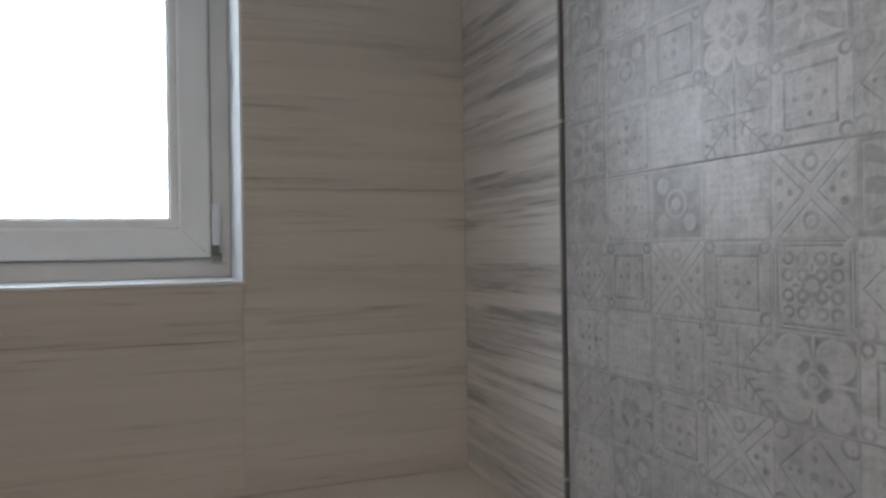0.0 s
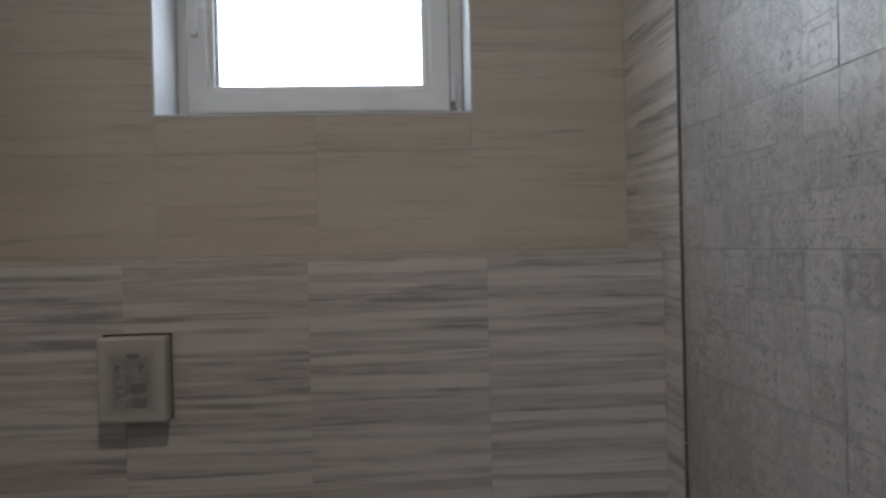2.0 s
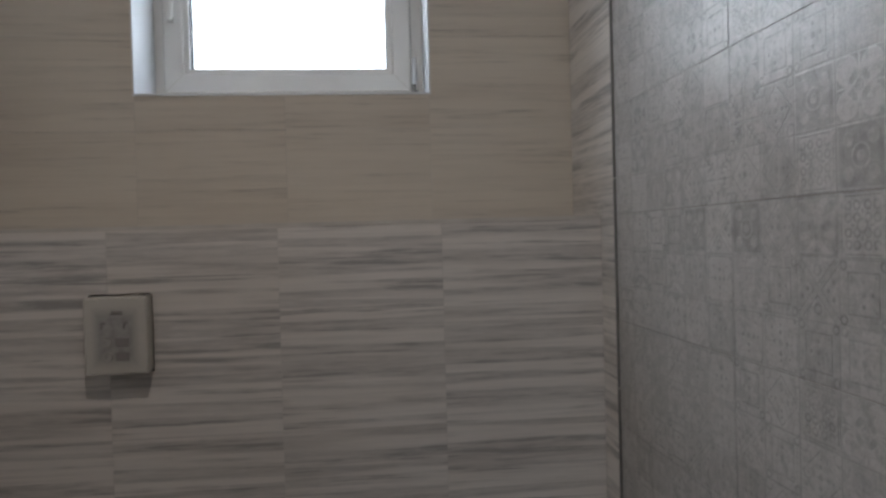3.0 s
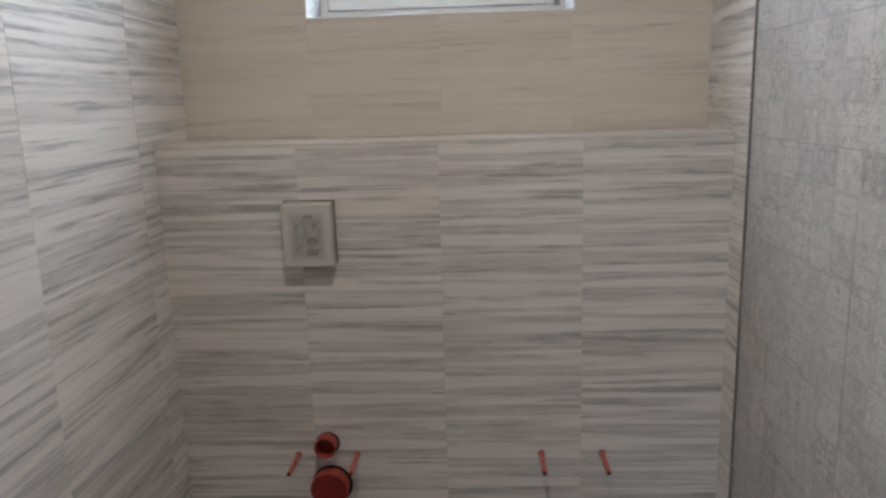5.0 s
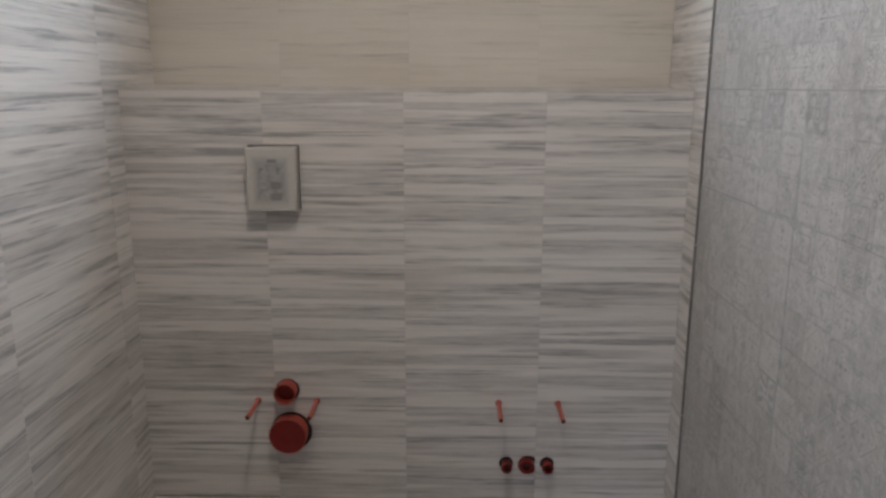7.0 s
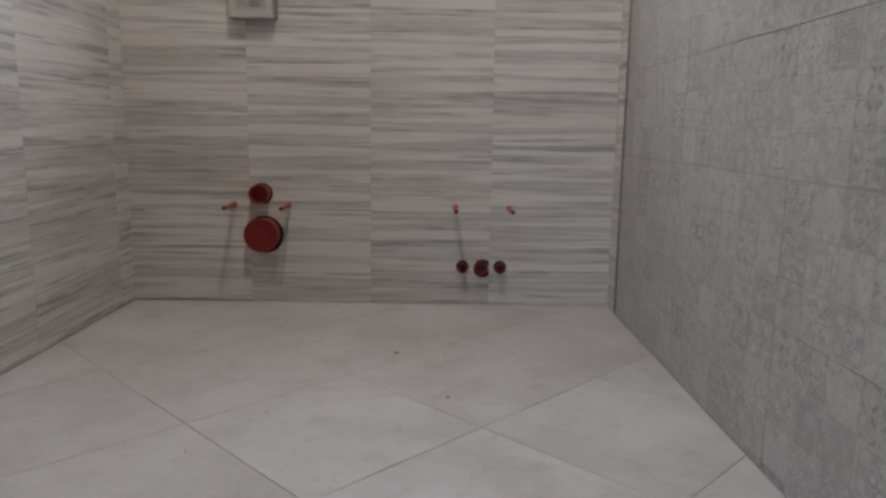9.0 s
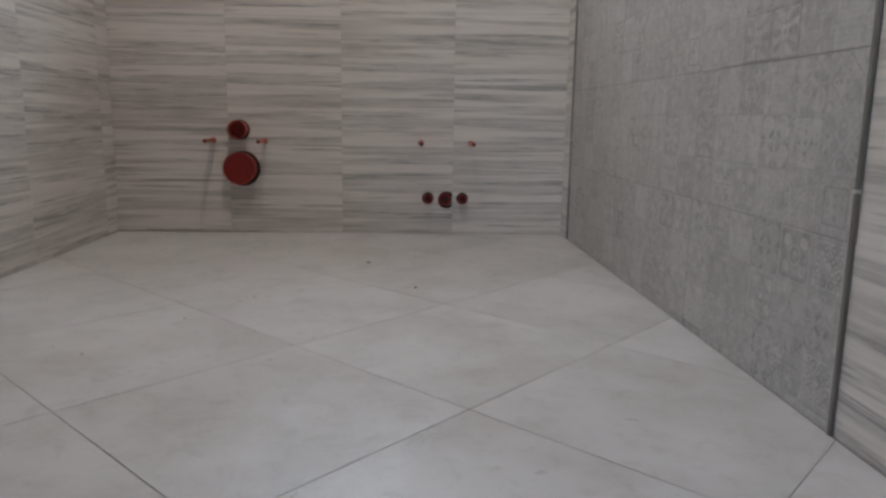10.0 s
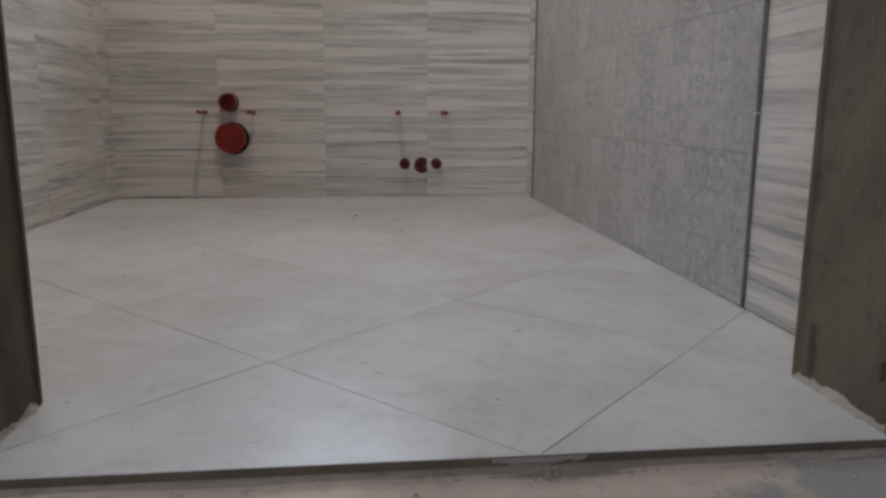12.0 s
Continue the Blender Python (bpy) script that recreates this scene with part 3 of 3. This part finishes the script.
def pocket(x, s, y, z, w, h, seed):
    """A dark smear, or a pit whose shade is only its colour, on the jamb's face, proud by a hair."""
    bm = bmesh.new()
    rim = []
    for k in range(22):
        a = 2 * math.pi * k / 22
        q = 1 + 0.8 * noise.fractal(Vector((math.cos(a) * 1.6, math.sin(a) * 1.6, seed)), 1.0, 2.0, 3)
        rim.append(bm.verts.new((x + s * 0.0006, y + w * q * math.cos(a), z + h * q * math.sin(a))))
    low = [bm.verts.new((x - s * 0.012, v.co.y, v.co.z)) for v in rim]
    bm.faces.new(rim)
    for k in range(22):
        bm.faces.new((rim[k], rim[(k + 1) % 22], low[(k + 1) % 22], low[k]))
    return bm


# A dark smear, then a small hole whose shade is just dark colour.
for x, s, y, z, w, h, seed in ((DX1, -1, -2.112, 0.045, 0.005, 0.032, 1.0), (DX1, -1, -2.236, 0.062, 0.003, 0.009, 2.0)):
    structure("jamb_dark_patch", pocket(x, s, y, z, w, h, seed), STAIN_AND_PIT, "dark patch on the raw jamb plaster", "stain")


def mortar(x, s):
    bm = bmesh.new()
    bmesh.ops.create_grid(bm, x_segments=16, y_segments=60, size=0.5)
    for v in bm.verts:
        u, w = v.co.x + 0.5, v.co.y + 0.5
        y = OUT + 0.01 + (SOUTH - OUT - 0.008) * w
        n = noise.fractal(Vector((y * 80, u * 7, x)), 1.0, 2.0, 4)
        width = 0.008 + 0.009 * noise.fractal(Vector((y * 30, x, 5)), 1.0, 2.0, 4)
        hgt = (0.013 + 0.012 * noise.noise(Vector((y * 26, 1.7, x)))) * (1 - u) ** 1.3
        v.co = (x + s * (u * width - 0.004), y, -0.001 + max(0.0, hgt + 0.007 * n * (1 - u)))
    return bm


for x, s in ((DX0, 1), (DX1, -1)):
    tagged(link("mortar_residue", mortar(x, s), MORTAR), "crumbly dried tile adhesive at the foot of a door jamb", "mortar")


def edge_mortar():
    """Ragged adhesive bed that shows under the tile edge at the threshold: a ridge, a groove and crumbs towards the floor."""
    bm = bmesh.new()
    n, prev = 420, None
    for i in range(n + 1):
        x = DX0 - 0.002 + (DX1 - DX0 + 0.004) * i / n
        j1 = noise.fractal(Vector((x * 60, 0, 0)), 1.0, 2.0, 4)
        j2 = noise.fractal(Vector((x * 22, 4, 0)), 1.0, 2.0, 3)
        j3 = noise.fractal(Vector((x * 130, 9, 0)), 1.0, 2.0, 3)
        ys = (OUT + 0.003, OUT - 0.0006, OUT - 0.003 - 0.0015 * j2, OUT - 0.006 - 0.002 * j1, OUT - 0.0075, OUT - 0.010, OUT - 0.014 - 0.003 * j2, OUT - 0.020 - 0.005 * j1)
        zs = (-0.0080, -0.0095 - 0.0012 * j3, -0.0098 + 0.0016 * j1, -0.0120 + 0.0016 * j3, -0.0165 + 0.001 * j2, -0.0172 + 0.0012 * j3, -0.0155 + 0.002 * j1, HALL_Z - 0.004)
        cur = [bm.verts.new((x, y, z)) for y, z in zip(ys, zs)]
        if prev:
            for k in range(len(ys) - 1):
                bm.faces.new((prev[k], cur[k], cur[k + 1], prev[k + 1]))
        prev = cur
    return bm


# Threshold tile edge, covered by a thin dark brown strip.
part("tile_edge", boxes((DX0 + 0.001, DX1 - 0.001, OUT - 0.0014, OUT + 0.0005, -0.0105, -0.0009), bevel=0.0003), BROWN, floor, "dark brown strip along the edge of the threshold tiles")
tagged(link("threshold_bed", edge_mortar(), EDGE), "ragged brown adhesive bed under the threshold tiles", "mortar", kind="structure")
flake = bmesh.new()
bmesh.ops.create_grid(flake, x_segments=60, y_segments=8, size=0.5)
for v in flake.verts:
    u, w = v.co.x + 0.5, v.co.y + 0.5
    x = 1.075 + 0.095 * u
    ragged = 0.004 + 0.006 * math.sin(math.pi * u) + 0.004 * noise.fractal(Vector((x * 70, 0.5, 0)), 1.0, 2.0, 4)
    bulge = 0.004 * math.sin(math.pi * min(1.0, w + 0.1)) * (0.7 + 0.6 * noise.noise(Vector((x * 90, w * 3, 1))))
    v.co = Vector((x, OUT - 0.0015 - max(0.0, bulge), -0.0012 - w * max(0.002, ragged)))
tagged(link("mortar_flake", flake, SMEAR, smooth=True), "dried flake of adhesive hanging on the threshold edge", "mortar")

for x, w, seed in ((1.128, 0.0050, 1.0), (1.136, 0.0036, 2.0)):
    bm = turned([(0, 0.0), (w * 0.7, 0.001), (w, 0.005), (w * 0.75, 0.010), (w * 0.9, 0.014), (0, 0.016)], 14, pose(x, OUT - 0.014, HALL_Z - 0.001))
    for v in bm.verts:
        v.co += Vector((1, 0.6, 0)) * 0.0018 * noise.noise(v.co * 160 + Vector((seed, 0, 0)))
    tagged(link("adhesive_drip", bm, SMEAR, smooth=True), "grey drip of adhesive below the threshold edge", "mortar")


def chip(x, y, z, r, mat, label, seed):
    bm = bmesh.new()
    bmesh.ops.create_icosphere(bm, subdivisions=2, radius=1.0)
    for v in bm.verts:
        k = 1 + 0.5 * noise.noise(v.co * 1.7 + Vector((seed, 0, 0)))
        v.co = Vector((x + v.co.x * r * k, y + v.co.y * r * 0.6 * k, z + r * 0.22 + v.co.z * r * 0.25 * k))
    tagged(link("debris_chip", bm, mat), label, "debris")


chip(0.920, -0.56, 0.0, 0.0065, BROWN, "small dark chip lying on the floor tiles", 1.0)
chip(1.053, -0.878, 0.0, 0.005, JAMB, "small brown crumb lying on the floor tiles", 2.0)
chip(0.940, -1.932, 0.0, 0.002, BROWN, "tiny dark crumb lying on the floor tiles", 3.0)
chip(1.107, -2.12, 0.0, 0.002, BROWN, "tiny dark crumb lying on the floor tiles", 4.0)
chip(1.355, -2.358, HALL_Z + 0.002, 0.006, LEAF, "small yellow-green scrap on the bare concrete", 5.0)

grit = bmesh.new()
for i in range(260):
    x, d = random.uniform(0.45, 1.75), random.random() ** 1.6 * 0.42
    r = random.uniform(0.0008, 0.0026)
    res = bmesh.ops.create_icosphere(grit, subdivisions=1, radius=r)
    zz = HALL_Z + 0.008 * math.exp(-((d + 0.012) / 0.035) ** 2) * 0.6 + r * 0.2
    for v in res["verts"]:
        v.co = Vector((v.co.x * random.uniform(0.7, 1.5) + x, v.co.y + OUT - 0.012 - d, v.co.z * 0.7 + zz))
tagged(link("grit", grit, MORTAR), "loose grit scattered on the bare concrete", "grit", kind="stuff")

# ---- tiles ----
made_tiles = {}


def tile_mesh(w, h, mat):
    """A slab w by h, face at local z 0, with a small chamfer."""
    key = (round(w, 4), round(h, 4), mat.name)
    if key not in made_tiles:
        c, d = 0.0006, 0.0005
        x0, y0 = w / 2, h / 2
        v = [(-x0 + c, -y0 + c, 0), (x0 - c, -y0 + c, 0), (x0 - c, y0 - c, 0), (-x0 + c, y0 - c, 0),
             (-x0, -y0, -d), (x0, -y0, -d), (x0, y0, -d), (-x0, y0, -d),
             (-x0, -y0, -SUB), (x0, -y0, -SUB), (x0, y0, -SUB), (-x0, y0, -SUB)]
        f = [(0, 1, 2, 3)] + [(i + 4 * k, i + 4 * k + 4, (i + 1) % 4 + 4 * k + 4, (i + 1) % 4 + 4 * k) for k in (0, 1) for i in range(4)]
        f = [tuple(reversed(q)) if len(q) == 4 and q != (0, 1, 2, 3) else q for q in f]
        me = bpy.data.meshes.new("tile")
        me.from_pydata(v, [], [q for q in f])
        me.update()
        me.materials.append(mat)
        made_tiles[key] = me
    return made_tiles[key]


FACING = {"south": Matrix(((1, 0, 0), (0, 0, -1), (0, 1, 0))), "east": Matrix(((0, 0, 1), (1, 0, 0), (0, 1, 0))),
          "west": Matrix(((0, 0, -1), (-1, 0, 0), (0, 1, 0))), "up": Matrix(((1, 0, 0), (0, 1, 0), (0, 0, 1)))}


def tile(parent, side, at, u0, u1, v0, v1, mat, gap=0.0010):
    """One tile on the plane at, over u0..u1 along the wall and v0..v1 upwards."""
    w, h = u1 - u0 - gap, v1 - v0 - gap
    if w < 0.004 or h < 0.004:
        return
    u, v = (u0 + u1) / 2, (v0 + v1) / 2
    lip = random.uniform(-0.0004, 0.0004)
    c = {"south": (u, at + lip, v), "east": (at + lip, u, v), "west": (at + lip, u, v), "up": (u, v, at + lip)}[side]
    ob = new("tile", tile_mesh(w, h, mat))
    ob.matrix_basis = Matrix.Translation(c) @ FACING[side].to_4x4()
    ob.parent = parent


# squares whose ornament can be made out beside the corner, by row of squares from the floor
LEGIBLE = {22: "???bl.", 21: "?d.scz", 20: "??r.xl", 19: "?cxcmz", 18: "d.dsbc", 17: "?bcxz.", 16: "dr.cd?", 15: "d..rzs", 14: "?dccr?"}
SPOTS = {(15, 6): "l", (16, 4): "d", (15, 4): "b", (14, 7): "b", (12, 5): "m", (9, 6): "d", (11, 6): "c", (10, 9): "r", (12, 9): "r", (8, 9): "d",
         (11, 8): "b", (6, 14): "r", (5, 13): "d", (5, 12): "d"}
pattern = random.Random(11)


def patch_tile(parent, y0, y1, z0, z1):
    """A patchwork tile on the east wall, one face for each printed square."""
    g, d = 0.0008, SUB
    y0, y1, z0, z1 = y0 + g, y1 - g, z0 + g, z1 - g
    cols = range(int(round((PAN0 - y1 - 0.02) / CELL_Y)), int(round((PAN0 - y0) / CELL_Y)) + 1)
    ys = [y1] + [PAN0 - CELL_Y * i for i in cols if y0 + 0.01 < PAN0 - CELL_Y * i < y1 - 0.02] + [y0]
    zs = [z0] + [ROW0 + CELL_Z * i for i in range(0, 40) if z0 + 0.01 < ROW0 + CELL_Z * i < z1 - 0.01] + [z1]
    lip = W + random.uniform(-0.0004, 0.0004)
    nv, verts, faces, look_of = len(zs), [(lip, y, z) for y in ys for z in zs], [], []
    for i in range(len(ys) - 1):
        for j in range(nv - 1):
            faces.append((i * nv + j, i * nv + j + 1, (i + 1) * nv + j + 1, (i + 1) * nv + j))
            col = int((PAN0 - (ys[i] + ys[i + 1]) / 2) / CELL_Y)
            row = int(((zs[j] + zs[j + 1]) / 2 - ROW0) / CELL_Z)
            known = SPOTS.get((col, row)) or (LEGIBLE.get(row, "??????")[col] if col < 6 else "?")
            look_of.append((MOTIFS.index(known), pattern.uniform(0.75, 1.0)) if known != "?" else (pattern.choice((0, 1, 2, 3, 4, 4, 5, 5, 6, 6, 7, 7, 8, 9, 9, 9)), pattern.uniform(0.45, 0.95)))
    n = len(verts)
    verts += [(lip + d, y, z) for y, z in ((y1, z0), (y1, z1), (y0, z1), (y0, z0))]
    c = (0, nv - 1, n - 1, n - nv)
    faces += [(c[k], n + k, n + (k + 1) % 4, c[(k + 1) % 4]) for k in range(4)]
    look_of += [(9, 0.2)] * 4
    me = bpy.data.meshes.new("tile")
    me.from_pydata(verts, [], faces)
    me.attributes.new("motif", "FLOAT", "FACE").data.foreach_set("value", [float(k) for k, _ in look_of])
    me.attributes.new("fade", "FLOAT", "FACE").data.foreach_set("value", [f for _, f in look_of])
    me.attributes.new("tone", "FLOAT", "FACE").data.foreach_set("value", [pattern.random() for _ in look_of])
    me.materials.append(PATCH)
    me.update()
    new("tile", me).parent = parent


def cut_tile(parent, x0, x1, z0, z1, hole, mat):
    """A tile of the low wall with the flush plate's cut-out taken out of it."""
    a0, a1, b0, b1 = hole
    g = 0.0009
    x0, x1, z0, z1 = x0 + g, x1 - g, z0 + g, z1 - g
    a0, a1, b0, b1 = max(a0, x0), min(a1, x1), max(b0, z0), min(b1, z1)
    bm = bmesh.new()
    for d in ((x0, a0, z0, z1), (a1, x1, z0, z1), (a0, a1, z0, b0), (a0, a1, b1, z1)):
        if d[1] - d[0] > 0.001 and d[3] - d[2] > 0.001:
            box(bm, d[0], d[1], 0.0, SUB, d[2], d[3])
    link("tile", bm, mat, parent)


XS = [0.0, 0.4, 0.8, 1.2, W]
low_rows = [0.0, 0.252, 0.505, 0.758, 1.011, LEDGE - 0.0095]
for c in range(4):
    for r in range(5):
        x0, x1, z0, z1 = XS[c], XS[c + 1], low_rows[r], low_rows[r + 1]
        if x0 < HX1 and x1 > HX0 and z0 < HZ1 and z1 > HZ0:
            cut_tile(prewall, x0, x1, z0, z1, (HX0, HX1, HZ0, HZ1), STRIPE)
        else:
            tile(prewall, "south", 0.0, x0, x1, z0 + (0.0032 if r == 0 and c == 0 else 0.0012 if r == 0 else 0.0), z1, STRIPE)
# Dark strip puts the shade of the open joint into its colour.
part("foot_gap_shade", boxes((0.002, 0.398, 0.0009, SUB + 0.001, 0.0005, 0.0038)), BROWN, prewall, "dark strip for the shaded open joint above the floor")
bm = boxes((0.0008, W - 0.0008, -0.001, BACK - 0.0005, LEDGE - 0.010, LEDGE))
bmesh.ops.bevel(bm, geom=[e for e in bm.edges if all(abs(v.co.y + 0.001) < 1e-6 and abs(v.co.z - LEDGE) < 1e-6 for v in e.verts)],
                offset=0.0085, segments=6, affect="EDGES")
link("ledge_slab", bm, LEDGE_TILE, prewall, "plain beige ledge slab with a rounded front edge", smooth=False)

up_rows = [LEDGE + 0.001, 1.275, 1.530, 1.785, 2.040, 2.295, CEIL]
for c in range(4):
    for r in range(1, 6):
        x0, x1, z0, z1 = XS[c], XS[c + 1], up_rows[r], up_rows[r + 1]
        z0 = LEDGE + 0.001 if r == 1 else z0
        if 1 <= c <= 2:
            if z0 < SILL:
                tile(north, "south", BACK, x0, x1, z0, min(z1, SILL - 0.0105), FAINT)
            if z1 > HEAD:
                tile(north, "south", BACK, x0, x1, max(z0, HEAD + 0.003), z1, FAINT)
        else:
            tile(north, "south", BACK, x0, x1, z0, z1, FAINT)

side_rows = [0.001] + [ROW0 + 0.25 * k for k in range(1, 11)] + [CEIL]
west_rows = [0.001] + [-0.013 + 0.25 * k for k in range(1, 11)] + [CEIL]
west_y = [SOUTH, -1.60, -1.10, -0.60, -0.095, BACK]
for a, b in zip(west_y, west_y[1:]):
    for z0, z1 in zip(west_rows, west_rows[1:]):
        tile(west, "east", 0.0, a, b, z0, z1, STRIPE)
for z0, z1 in zip(side_rows, side_rows[1:]):
    tile(east, "west", W, -0.1102, BACK, z0, z1, STRIPE)
    tile(east, "west", W, SOUTH, PAN1 - 0.0076, z0, z1, STRIPE)
    for k in range(3):
        patch_tile(east, PAN0 - 6 * (k + 1) * CELL_Y, PAN0 - 6 * k * CELL_Y + (0.0135 if k == 0 else 0.0), z0, z1)
part("grout_bed", boxes((W + SUB - 0.0005, W + SUB + 0.01, PAN1, PAN0 + 0.0135, 0.001, CEIL - 0.002)), GROUT_PATCH, east, "grey-brown grout between the patchwork tiles")


# floor tiles, laid at 45 degrees and cut along the walls
def clip_poly(poly, x0, x1, y0, y1):
    for ax, lim, sg in ((0, x0, 1), (0, x1, -1), (1, y0, 1), (1, y1, -1)):
        res = []
        for a, b in zip(poly, poly[1:] + poly[:1]):
            ia, ib = sg * (a[ax] - lim) >= 0, sg * (b[ax] - lim) >= 0
            if ia:
                res.append(a)
            if ia != ib:
                f = (lim - a[ax]) / (b[ax] - a[ax])
                res.append((a[0] + f * (b[0] - a[0]), a[1] + f * (b[1] - a[1])))
        poly = res
        if not poly:
            return []
    return poly


HDX, HDY, GX, GY0 = 0.2970, 0.3075, 1.119, -1.0395
g = 0.0013
for i in range(-6, 7):
    for j in range(-8, 8):
        if (i + j) % 2 == 0:
            continue
        cx, cy = GX + i * HDX, GY0 + j * HDY
        dia = [(cx - HDX + g, cy), (cx, cy - HDY + g), (cx + HDX - g, cy), (cx, cy + HDY - g)]
        bm = bmesh.new()
        for reg in ((0.002, W - 0.002, SOUTH, -0.002), (DX0 + 0.002, DX1 - 0.002, OUT, SOUTH)):
            poly = clip_poly(dia, *reg)
            if len(poly) < 3:
                continue
            top = [bm.verts.new((x, y, 0.0)) for x, y in poly]
            low = [bm.verts.new((x, y, -0.010)) for x, y in poly]
            bm.faces.new(top)
            for a in range(len(poly)):
                b = (a + 1) % len(poly)
                bm.faces.new((top[a], low[a], low[b], top[b]))
        if bm.faces:
            link("tile", bm, FLOOR, floor)
        else:
            bm.free()
